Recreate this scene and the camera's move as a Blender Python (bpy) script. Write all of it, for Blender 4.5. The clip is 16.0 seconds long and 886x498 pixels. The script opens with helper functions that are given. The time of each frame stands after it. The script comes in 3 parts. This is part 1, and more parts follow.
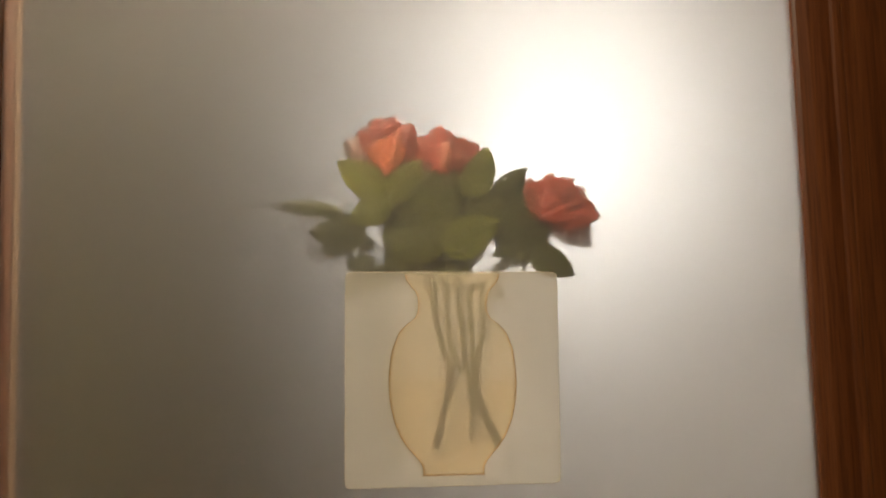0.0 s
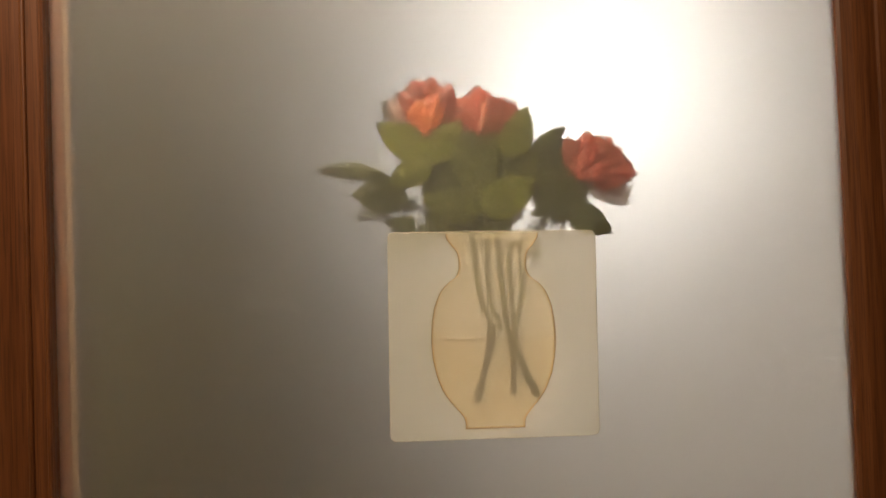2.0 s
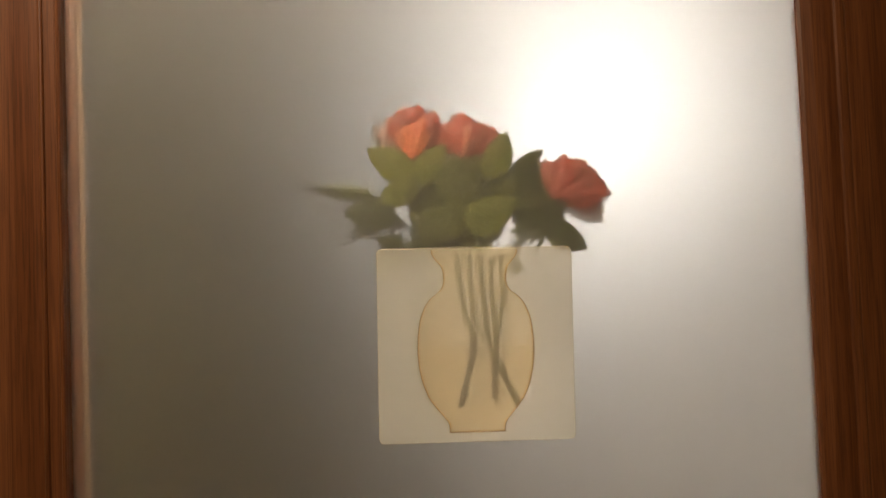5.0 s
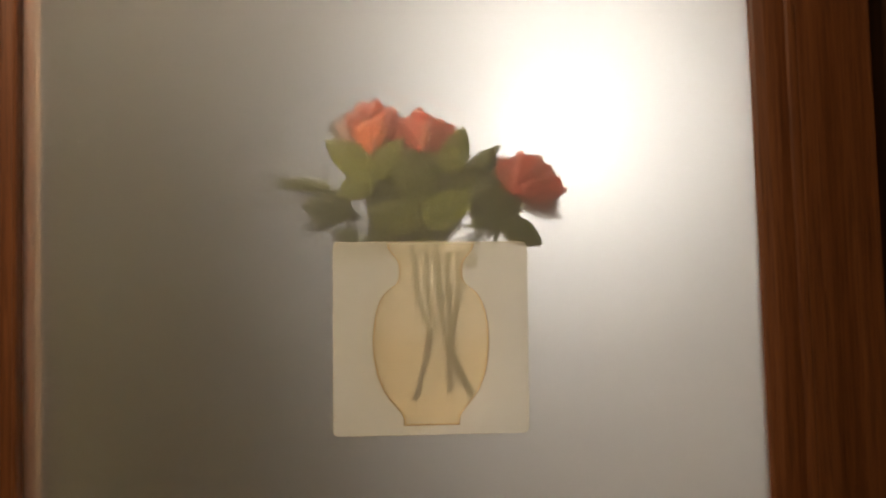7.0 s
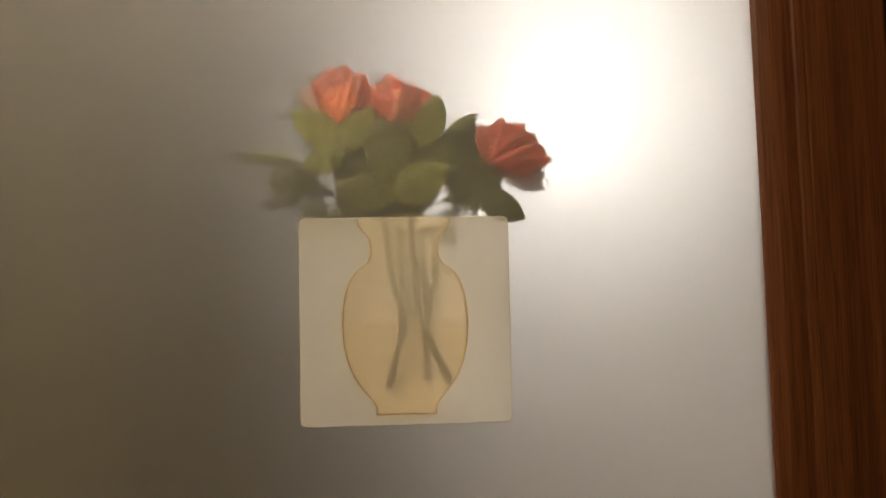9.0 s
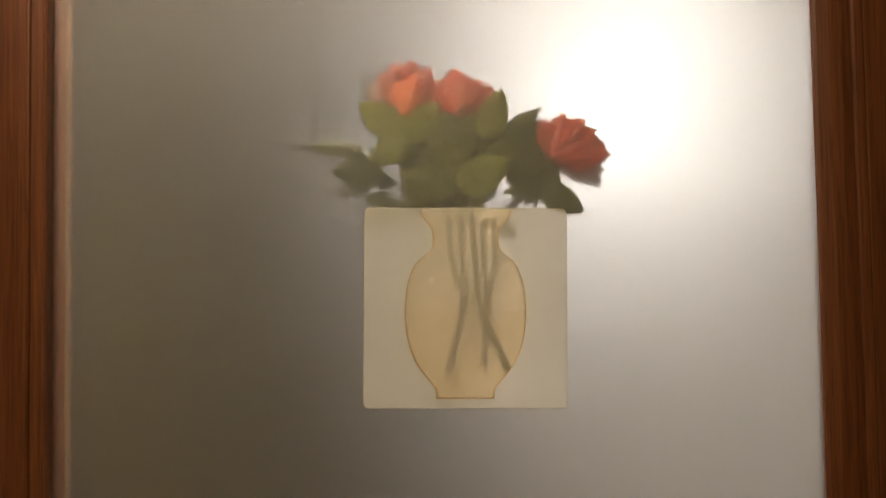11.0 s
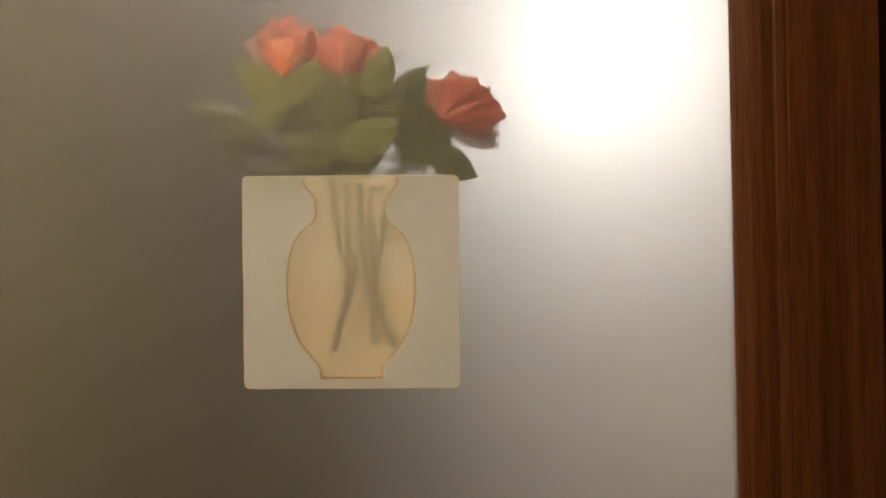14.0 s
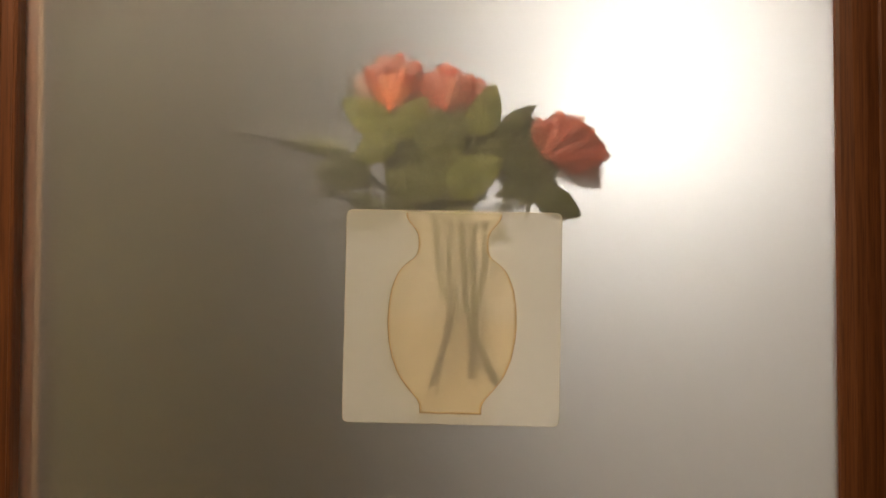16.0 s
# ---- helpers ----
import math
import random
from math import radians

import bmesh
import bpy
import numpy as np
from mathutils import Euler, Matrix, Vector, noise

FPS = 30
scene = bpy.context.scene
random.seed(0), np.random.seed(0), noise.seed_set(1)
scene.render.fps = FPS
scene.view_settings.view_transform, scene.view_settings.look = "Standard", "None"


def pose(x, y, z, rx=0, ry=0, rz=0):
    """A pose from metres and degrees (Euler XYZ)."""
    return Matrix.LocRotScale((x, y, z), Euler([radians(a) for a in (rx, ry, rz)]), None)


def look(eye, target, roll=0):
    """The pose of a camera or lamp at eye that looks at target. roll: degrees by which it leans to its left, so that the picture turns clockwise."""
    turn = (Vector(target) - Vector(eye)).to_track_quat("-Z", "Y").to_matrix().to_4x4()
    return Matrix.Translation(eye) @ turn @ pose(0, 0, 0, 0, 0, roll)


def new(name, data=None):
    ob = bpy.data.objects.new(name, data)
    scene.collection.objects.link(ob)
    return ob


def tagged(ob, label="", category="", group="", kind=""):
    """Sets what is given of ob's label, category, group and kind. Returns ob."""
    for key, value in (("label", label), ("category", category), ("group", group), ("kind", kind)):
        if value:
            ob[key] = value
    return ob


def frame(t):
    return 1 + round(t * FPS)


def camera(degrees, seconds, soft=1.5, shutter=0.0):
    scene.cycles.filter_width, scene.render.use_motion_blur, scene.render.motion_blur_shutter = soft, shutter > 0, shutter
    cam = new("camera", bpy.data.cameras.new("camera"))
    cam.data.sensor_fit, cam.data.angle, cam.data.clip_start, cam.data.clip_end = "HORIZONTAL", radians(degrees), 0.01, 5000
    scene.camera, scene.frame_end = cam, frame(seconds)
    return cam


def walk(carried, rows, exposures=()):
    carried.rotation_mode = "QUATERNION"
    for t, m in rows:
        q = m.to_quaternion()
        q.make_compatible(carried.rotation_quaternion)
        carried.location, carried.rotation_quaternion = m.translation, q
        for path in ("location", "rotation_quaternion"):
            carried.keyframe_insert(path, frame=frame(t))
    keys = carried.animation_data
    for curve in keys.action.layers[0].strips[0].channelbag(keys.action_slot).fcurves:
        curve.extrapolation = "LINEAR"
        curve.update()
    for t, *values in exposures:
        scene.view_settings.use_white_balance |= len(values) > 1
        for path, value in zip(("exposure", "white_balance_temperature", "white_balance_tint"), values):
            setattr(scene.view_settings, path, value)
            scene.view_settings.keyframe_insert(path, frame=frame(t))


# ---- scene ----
cam = camera(56.0, 16.0, 1.6, 0.5)
PATH = [
    (0, (-0.094, -0.771, 1.552), (0.126, 1.209, 1.726), -1.5),
    (0.5, (-0.116, -0.764, 1.551), (0.07, 1.224, 1.665), -1.9),
    (1, (-0.12, -0.758, 1.549), (0.026, 1.236, 1.614), -1.6),
    (1.5, (-0.118, -0.775, 1.547), (0.039, 1.217, 1.629), -1.2),
    (2, (-0.11, -0.785, 1.562), (0.049, 1.208, 1.615), -2.1),
    (2.5, (-0.115, -0.775, 1.547), (0.053, 1.217, 1.613), -1.9),
    (3, (-0.118, -0.778, 1.555), (0.043, 1.215, 1.595), -1.7),
    (3.5, (-0.106, -0.791, 1.546), (0.062, 1.201, 1.598), -2.7),
    (4, (-0.098, -0.807, 1.564), (0.055, 1.186, 1.631), -3.0),
    (4.5, (-0.084, -0.841, 1.565), (0.037, 1.154, 1.643), -2.3),
    (6.8, (-0.078, -0.848, 1.545), (0.053, 1.145, 1.643), -1.6),
    (7, (-0.059, -0.851, 1.543), (0.108, 1.139, 1.654), -1.6),
    (7.5, (-0.018, -0.862, 1.52), (0.127, 1.13, 1.63), -1.4),
    (8, (-0.015, -0.836, 1.51), (0.12, 1.152, 1.69), -1.9),
    (8.5, (-0.013, -0.8, 1.529), (0.132, 1.189, 1.67), -2.2),
    (9, (-0.011, -0.792, 1.529), (0.107, 1.203, 1.624), -2.1),
    (9.5, (-0.026, -0.791, 1.528), (0.066, 1.205, 1.603), -1.6),
    (10, (-0.038, -0.791, 1.54), (0.059, 1.207, 1.577), -1.0),
    (12.3, (-0.039, -0.857, 1.497), (-0.079, 1.136, 1.658), -1.0),
    (12.5, (-0.067, -0.853, 1.513), (0.004, 1.144, 1.601), -1.8),
    (13, (-0.024, -0.879, 1.519), (0.135, 1.114, 1.518), -1.8),
    (13.5, (0.067, -0.84, 1.522), (0.107, 1.16, 1.515), -1.5),
    (14, (0.094, -0.763, 1.539), (0.065, 1.236, 1.512), -1.5),
    (14.5, (0.045, -0.767, 1.524), (-0.071, 1.227, 1.627), -3.1),
    (15, (0.013, -0.769, 1.546), (-0.053, 1.226, 1.663), -1.7),
    (15.5, (0.006, -0.774, 1.546), (-0.056, 1.223, 1.629), -0.1),
    (16, (0.007, -0.768, 1.541), (-0.039, 1.231, 1.599), 0.1),
]
EXPOSURE = 0.62
walk(cam, [(t, look(eye, target, roll)) for t, eye, target, roll in PATH], [(0.0, EXPOSURE), (1.5, EXPOSURE + 0.12), (3.0, EXPOSURE + 0.1), (4.5, EXPOSURE + 0.05), (7.0, EXPOSURE), (12.5, EXPOSURE), (14.5, EXPOSURE + 0.1), (16.0, EXPOSURE + 0.1)])

# ---- world and exposure ----
world = bpy.data.worlds.new("world")
scene.world = world
world.use_nodes = True
world.node_tree.nodes["Background"].inputs[0].default_value = (0.02, 0.018, 0.015, 1)
world.node_tree.nodes["Background"].inputs[1].default_value = 0.3
SHADE = 11.0         # glowing shade of the pendant lamp behind the glass
BULB = 500.0         # its hidden bulb, added to brighten what lies above and below
CEILING_GLOW = 22.0  # ceiling lamp on the near side


# ---- materials ----
def material(name):
    m = bpy.data.materials.new(name)
    m.use_nodes = True
    m.node_tree.nodes.clear()
    out = m.node_tree.nodes.new("ShaderNodeOutputMaterial")
    return m, m.node_tree, out


def node(tree, kind, **values):
    n = tree.nodes.new(kind)
    for key, value in values.items():
        n.inputs[key.replace("_", " ")].default_value = value
    return n


def ramp(tree, source, stops):
    r = tree.nodes.new("ShaderNodeValToRGB")
    r.color_ramp.elements[0].position, r.color_ramp.elements[0].color = stops[0][0], (*stops[0][1], 1)
    r.color_ramp.elements[1].position, r.color_ramp.elements[1].color = stops[-1][0], (*stops[-1][1], 1)
    for place, colour in stops[1:-1]:
        r.color_ramp.elements.new(place).color = (*colour, 1)
    tree.links.new(source, r.inputs[0])
    return r.outputs[0]


def coords(tree, scale, kind="Object"):
    c = tree.nodes.new("ShaderNodeTexCoord")
    m = tree.nodes.new("ShaderNodeMapping")
    m.inputs["Scale"].default_value = scale
    tree.links.new(c.outputs[kind], m.inputs["Vector"])
    return m.outputs[0]


def noise_of(tree, scale, size=1.0, detail=4.0, rough=0.6):
    n = node(tree, "ShaderNodeTexNoise", Scale=size, Detail=detail, Roughness=rough)
    tree.links.new(coords(tree, scale), n.inputs["Vector"])
    return n.outputs["Fac"]


def wood(name, dark, mid, light, gloss=0.32):
    """Varnished timber with the grain running upright."""
    m, tree, out = material(name)
    bands = noise_of(tree, (85, 85, 0.9), 1.0, 6.0, 0.65)
    fibre = noise_of(tree, (420, 420, 9), 1.0, 3.0, 0.6)
    pores = noise_of(tree, (1100, 1100, 16), 1.0, 3.0, 0.55)
    mix = tree.nodes.new("ShaderNodeMath")
    mix.operation = "MULTIPLY_ADD"
    tree.links.new(fibre, mix.inputs[0])
    mix.inputs[1].default_value = 0.45
    tree.links.new(bands, mix.inputs[2])
    colour = ramp(tree, mix.outputs[0], [(0.45, dark), (0.7, mid), (0.95, light)])
    deep = ramp(tree, pores, [(0.40, (0.25, 0.2, 0.18)), (0.50, (1, 1, 1))])
    product = tree.nodes.new("ShaderNodeMixRGB")
    product.blend_type = "MULTIPLY"
    product.inputs[0].default_value = 0.5
    tree.links.new(colour, product.inputs[1])
    tree.links.new(deep, product.inputs[2])
    bsdf = node(tree, "ShaderNodeBsdfPrincipled", Roughness=gloss, Coat_Weight=0.04, Coat_Roughness=0.35, Specular_IOR_Level=0.35)
    tree.links.new(product.outputs[0], bsdf.inputs["Base Color"])
    rough = ramp(tree, bands, [(0.3, (gloss - 0.08,) * 3), (0.7, (gloss + 0.15,) * 3)])
    tree.links.new(rough, bsdf.inputs["Roughness"])
    bump = node(tree, "ShaderNodeBump", Strength=0.25, Distance=0.0006)
    tree.links.new(mix.outputs[0], bump.inputs["Height"])
    tree.links.new(bump.outputs[0], bsdf.inputs["Normal"])
    tree.links.new(bsdf.outputs[0], out.inputs[0])
    return m


def plaster(name, colour, spread=0.06, rough=0.85):
    m, tree, out = material(name)
    blotch = noise_of(tree, (2.2, 2.2, 2.2), 1.0, 5.0, 0.6)
    low, high = tuple(c * (1 - spread) for c in colour), tuple(min(1, c * (1 + spread)) for c in colour)
    bsdf = node(tree, "ShaderNodeBsdfPrincipled", Roughness=rough)
    tree.links.new(ramp(tree, blotch, [(0.3, low), (0.7, high)]), bsdf.inputs["Base Color"])
    bump = node(tree, "ShaderNodeBump", Strength=0.2, Distance=0.002)
    tree.links.new(noise_of(tree, (160, 160, 160)), bump.inputs["Height"])
    tree.links.new(bump.outputs[0], bsdf.inputs["Normal"])
    tree.links.new(bsdf.outputs[0], out.inputs[0])
    return m


def glass(name, rough, colour=(1, 1, 1)):
    m, tree, out = material(name)
    bsdf = node(tree, "ShaderNodeBsdfGlass", IOR=1.45, Roughness=rough, Color=(*colour, 1))
    tree.links.new(bsdf.outputs[0], out.inputs[0])
    return m


def frosted(name, rough, core, share):
    """Satin-etched glass: most light is spread wide, a little goes through nearly straight."""
    m, tree, out = material(name)
    wide = node(tree, "ShaderNodeBsdfGlass", IOR=1.45, Roughness=rough, Color=(1, 1, 1, 1))
    narrow = node(tree, "ShaderNodeBsdfGlass", IOR=1.45, Roughness=core, Color=(1, 1, 1, 1))
    wide.distribution = narrow.distribution = "BECKMANN"
    both = node(tree, "ShaderNodeMixShader", Fac=share)
    tree.links.new(wide.outputs[0], both.inputs[1])
    tree.links.new(narrow.outputs[0], both.inputs[2])
    tree.links.new(both.outputs[0], out.inputs[0])
    return m


def thin(name, stops, through_colour, share, clear=0.0, size=60.0, gloss=0.05, rough=0.5, vary=0.0):
    """A thin sheet that scatters light through itself: petals, leaves, silicone."""
    m, tree, out = material(name)
    colour = ramp(tree, noise_of(tree, (size,) * 3, 1.0, 5.0, 0.6), stops)
    if vary:
        info = tree.nodes.new("ShaderNodeObjectInfo")
        tone = ramp(tree, info.outputs["Random"], [(0.0, (1 - vary,) * 3), (1.0, (1 + 0.4 * vary,) * 3)])
        each = tree.nodes.new("ShaderNodeMixRGB")
        each.blend_type, each.inputs[0].default_value = "MULTIPLY", 1.0
        tree.links.new(colour, each.inputs[1])
        tree.links.new(tone, each.inputs[2])
        colour = each.outputs[0]
    diffuse = tree.nodes.new("ShaderNodeBsdfDiffuse")
    tree.links.new(colour, diffuse.inputs[0])
    back = tree.nodes.new("ShaderNodeBsdfTranslucent")
    tint = tree.nodes.new("ShaderNodeMixRGB")
    tint.blend_type, tint.inputs[0].default_value = "MULTIPLY", 1.0
    tree.links.new(colour, tint.inputs[1])
    tint.inputs[2].default_value = (*through_colour, 1)
    tree.links.new(tint.outputs[0], back.inputs[0])
    both = node(tree, "ShaderNodeMixShader", Fac=share)
    tree.links.new(diffuse.outputs[0], both.inputs[1])
    tree.links.new(back.outputs[0], both.inputs[2])
    shine = node(tree, "ShaderNodeBsdfGlossy", Roughness=rough)
    with_shine = node(tree, "ShaderNodeMixShader", Fac=gloss)
    tree.links.new(both.outputs[0], with_shine.inputs[1])
    tree.links.new(shine.outputs[0], with_shine.inputs[2])
    last = with_shine
    if clear:
        see = tree.nodes.new("ShaderNodeBsdfTransparent")
        see.inputs[0].default_value = (*through_colour, 1)
        last = node(tree, "ShaderNodeMixShader", Fac=clear)
        tree.links.new(with_shine.outputs[0], last.inputs[1])
        tree.links.new(see.outputs[0], last.inputs[2])
    tree.links.new(last.outputs[0], out.inputs[0])
    return m


def glow(name, colour, strength):
    m, tree, out = material(name)
    e = node(tree, "ShaderNodeEmission", Color=(*colour, 1), Strength=strength)
    tree.links.new(e.outputs[0], out.inputs[0])
    return m


def metal(name, colour, rough):
    m, tree, out = material(name)
    bsdf = node(tree, "ShaderNodeBsdfPrincipled", Base_Color=(*colour, 1), Roughness=rough, Metallic=1.0)
    tree.links.new(bsdf.outputs[0], out.inputs[0])
    return m


WOOD = wood("varnished_wood", (0.040, 0.0100, 0.0028), (0.088, 0.026, 0.0076), (0.135, 0.045, 0.0140), 0.40)
# Lit copy of the door wood, for the lamplit side of the back bead.
WOOD_LIT = wood("lit_wood", (0.085, 0.046, 0.024), (0.13, 0.075, 0.042), (0.17, 0.105, 0.062), 0.6)
# Darker copy of the varnished wood: recess shade and light falloff in its colour.
WOOD_SHADED = wood("shaded_wood", (0.02, 0.007, 0.003), (0.045, 0.017, 0.006), (0.08, 0.031, 0.011), 0.6)
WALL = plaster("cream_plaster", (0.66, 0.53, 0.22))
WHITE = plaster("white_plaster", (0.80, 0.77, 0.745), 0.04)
FLOOR = wood("floor_wood", (0.04, 0.018, 0.008), (0.09, 0.045, 0.022), (0.15, 0.08, 0.04), 0.4)
CLEAR = glass("clear_glass", 0.0)
FROST = frosted("frosted_glass", 0.77, 0.42, 0.06)
WETTED = frosted("wetted_frosting", 0.26, 0.12, 0.3)
SILICONE = thin("translucent_silicone", [(0.3, (0.92, 0.90, 0.825)), (0.7, (0.94, 0.92, 0.85))], (1.0, 0.99, 0.97), 0.74, 0.21, 25.0, 0.03)
POCKET = thin("pocket_silicone", [(0.3, (0.90, 0.83, 0.70)), (0.7, (0.93, 0.87, 0.75))], (1.0, 0.96, 0.87), 0.62, 0.25, 25.0, 0.03)
WINDOW = thin("thin_silicone", [(0.3, (0.94, 0.88, 0.74)), (0.7, (0.96, 0.91, 0.79))], (1.0, 0.97, 0.90), 0.62, 0.58, 25.0, 0.03)
SEAM = thin("seam_silicone", [(0.3, (0.42, 0.33, 0.21)), (0.7, (0.48, 0.38, 0.25))], (1.0, 0.90, 0.75), 0.6, 0.15, 25.0, 0.03)
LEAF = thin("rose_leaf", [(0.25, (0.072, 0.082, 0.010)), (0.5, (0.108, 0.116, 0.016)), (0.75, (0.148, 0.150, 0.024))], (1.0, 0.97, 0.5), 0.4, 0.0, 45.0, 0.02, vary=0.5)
# Shaded copy of the leaf: shade within the bouquet is put into its colour.
LEAF_SHADED = thin("shaded_rose_leaf", [(0.25, (0.024, 0.030, 0.005)), (0.75, (0.054, 0.058, 0.010))], (0.9, 0.9, 0.45), 0.25, 0.0, 45.0, 0.025, vary=0.4)
PETAL = thin("red_petal", [(0.25, (0.48, 0.060, 0.040)), (0.5, (0.62, 0.115, 0.070)), (0.75, (0.76, 0.23, 0.12))], (1.0, 0.97, 0.92), 0.72, 0.0, 75.0, 0.03, vary=0.3)
# Greyed petal colour: the blurred shadows beside two blooms are painted into it.
PETAL_SHADOW = thin("shadow_petal", [(0.2, (0.36, 0.21, 0.18)), (0.8, (0.46, 0.29, 0.25))], (1.0, 0.9, 0.9), 0.5, 0.0, 40.0, 0.03)
PETAL_ORANGE = thin("orange_petal", [(0.25, (0.66, 0.125, 0.05)), (0.5, (0.78, 0.20, 0.065)), (0.75, (0.86, 0.31, 0.10))], (1.0, 0.97, 0.92), 0.6, 0.0, 60.0, 0.03, vary=0.2)
PETAL_PEACH = thin("peach_petal", [(0.25, (0.70, 0.21, 0.13)), (0.75, (0.82, 0.34, 0.20))], (1.0, 0.97, 0.92), 0.6, 0.0, 60.0, 0.03, vary=0.2)
PETAL_DEEP = thin("deep_red_petal", [(0.25, (0.42, 0.06, 0.04)), (0.75, (0.56, 0.11, 0.07))], (1.0, 0.97, 0.92), 0.6, 0.0, 60.0, 0.03, vary=0.2)
STEM = thin("green_stem", [(0.2, (0.045, 0.05, 0.018)), (0.8, (0.09, 0.09, 0.036))], (0.8, 0.9, 0.5), 0.2, 0.0, 60.0, 0.05)
BARK = thin("brown_stem", [(0.2, (0.022, 0.014, 0.007)), (0.8, (0.05, 0.034, 0.018))], (0.8, 0.8, 0.5), 0.1, 0.0, 60.0, 0.05)
BARK_GREEN = thin("green_brown_stem", [(0.2, (0.03, 0.03, 0.010)), (0.8, (0.07, 0.07, 0.025))], (0.8, 0.8, 0.5), 0.1, 0.0, 60.0, 0.05)
STEM_WET = thin("wet_edge", [(0.3, (0.30, 0.24, 0.16)), (0.7, (0.36, 0.29, 0.19))], (1.0, 0.9, 0.76), 0.6, 0.3, 25.0, 0.03)
RIM = thin("edge_silicone", [(0.3, (0.50, 0.42, 0.30)), (0.7, (0.58, 0.49, 0.36))], (1.0, 0.93, 0.82), 0.6, 0.2, 25.0, 0.03)
SHADE_GLOW = glow("lamp_shade", (1.0, 0.95, 0.87), SHADE)
BULB_GLOW = glow("lamp_bulb", (1.0, 0.94, 0.85), BULB)
CEILING_DISC = glow("near_lamp_disc", (1.0, 0.81, 0.56), CEILING_GLOW)
STEEL = metal("brushed_nickel", (0.6, 0.57, 0.52), 0.3)


def water_film():
    m, tree, out = material("water")
    see = node(tree, "ShaderNodeBsdfTransparent", Color=(0.92, 0.87, 0.76, 1))
    tree.links.new(see.outputs[0], out.inputs[0])
    return m


WATER = water_film()


# ---- building helpers ----
def mesh_of(name, bm, mats, smooth=False):
    me = bpy.data.meshes.new(name)
    bmesh.ops.recalc_face_normals(bm, faces=bm.faces)
    bm.to_mesh(me)
    bm.free()
    for m in mats if isinstance(mats, (list, tuple)) else [mats]:
        me.materials.append(m)
    if smooth:
        for p in me.polygons:
            p.use_smooth = True
    return me


def thing(name, bm, mats, label, category="", group="", kind="", smooth=False):
    return tagged(new(name, mesh_of(name, bm, mats, smooth)), label, category, group, kind)


def base(name, place, label, category, group="", kind=""):
    ob = new(name)
    ob.location = place
    ob.empty_display_size = 0.02
    return tagged(ob, label, category, group, kind)


def part(name, bm, mats, parent, label="", smooth=False):
    """One mesh in world places under a thing or under a part."""
    ob = new(name, mesh_of(name, bm, mats, smooth))
    ob.parent = parent
    top = Vector((0, 0, 0))
    up = parent
    while up:
        top += up.location
        up = up.parent
    ob.matrix_parent_inverse = Matrix.Translation(-top)
    return tagged(ob, label)


def box(x0, x1, y0, y1, z0, z1, bevel=0.0):
    bm = bmesh.new()
    bmesh.ops.create_cube(bm, size=1)
    bmesh.ops.scale(bm, vec=(x1 - x0, y1 - y0, z1 - z0), verts=bm.verts)
    bmesh.ops.translate(bm, vec=((x0 + x1) / 2, (y0 + y1) / 2, (z0 + z1) / 2), verts=bm.verts)
    if bevel:
        bmesh.ops.bevel(bm, geom=list(bm.edges), offset=bevel, segments=2, affect="EDGES", profile=0.6)
    return bm


def extruded(outline, z0, z1):
    """A closed outline of (x, y), drawn up from z0 to z1."""
    bm = bmesh.new()
    low = [bm.verts.new((x, y, z0)) for x, y in outline]
    high = [bm.verts.new((x, y, z1)) for x, y in outline]
    n = len(outline)
    for i in range(n):
        bm.faces.new((low[i], low[(i + 1) % n], high[(i + 1) % n], high[i]))
    bm.faces.new(low)
    bm.faces.new(high)
    return bm


def tube(points, radii, sides=8):
    """A round tapering rod through the points, smoothed between them."""
    pts = [Vector(p) for p in points]
    fine, wide = [], []
    steps = 6
    for i in range(len(pts) - 1):
        a, b = pts[i], pts[i + 1]
        ta = (pts[i + 1] - pts[max(i - 1, 0)]) * 0.5
        tb = (pts[min(i + 2, len(pts) - 1)] - pts[i]) * 0.5
        for k in range(steps + (i == len(pts) - 2)):
            s = k / steps
            fine.append(a * (2 * s**3 - 3 * s**2 + 1) + ta * (s**3 - 2 * s**2 + s) + b * (3 * s**2 - 2 * s**3) + tb * (s**3 - s**2))
            wide.append(radii[i] * (1 - s) + radii[i + 1] * s)
    bm = bmesh.new()
    rings = []
    for i, p in enumerate(fine):
        ahead = (fine[min(i + 1, len(fine) - 1)] - fine[max(i - 1, 0)]).normalized()
        side = ahead.cross(Vector((0, 1, 0.01))).normalized()
        other = ahead.cross(side)
        r = wide[i]
        rings.append([bm.verts.new(p + side * r * math.cos(2 * math.pi * k / sides) + other * r * math.sin(2 * math.pi * k / sides)) for k in range(sides)])
    for a, b in zip(rings, rings[1:]):
        for k in range(sides):
            bm.faces.new((a[k], a[(k + 1) % sides], b[(k + 1) % sides], b[k]))
    bm.faces.new(rings[0])
    bm.faces.new(rings[-1])
    return bm


# ---- the structure: two rooms with the door between them ----
HALL_W, HALL_E, HALL_N, TOP = -1.75, 1.3, 6.5, 2.45
thing("floor", box(-2.3, 2.0, -2.9, 6.8, -0.1, 0.0), FLOOR, "brown wooden floor of both rooms", "floor", kind="structure")
thing("ceiling", box(-2.3, 2.0, -2.9, 6.8, TOP, TOP + 0.1), WHITE, "plain white plaster ceiling", "ceiling", kind="structure")
thing("wall_south", box(-1.8, 1.8, -2.8, -2.7, 0, TOP), WALL, "plain cream plaster wall", "wall", kind="structure")
thing("wall_west", box(-1.8, -1.7, -2.7, -0.02, 0, TOP), WALL, "plain cream plaster wall", "wall", kind="structure")
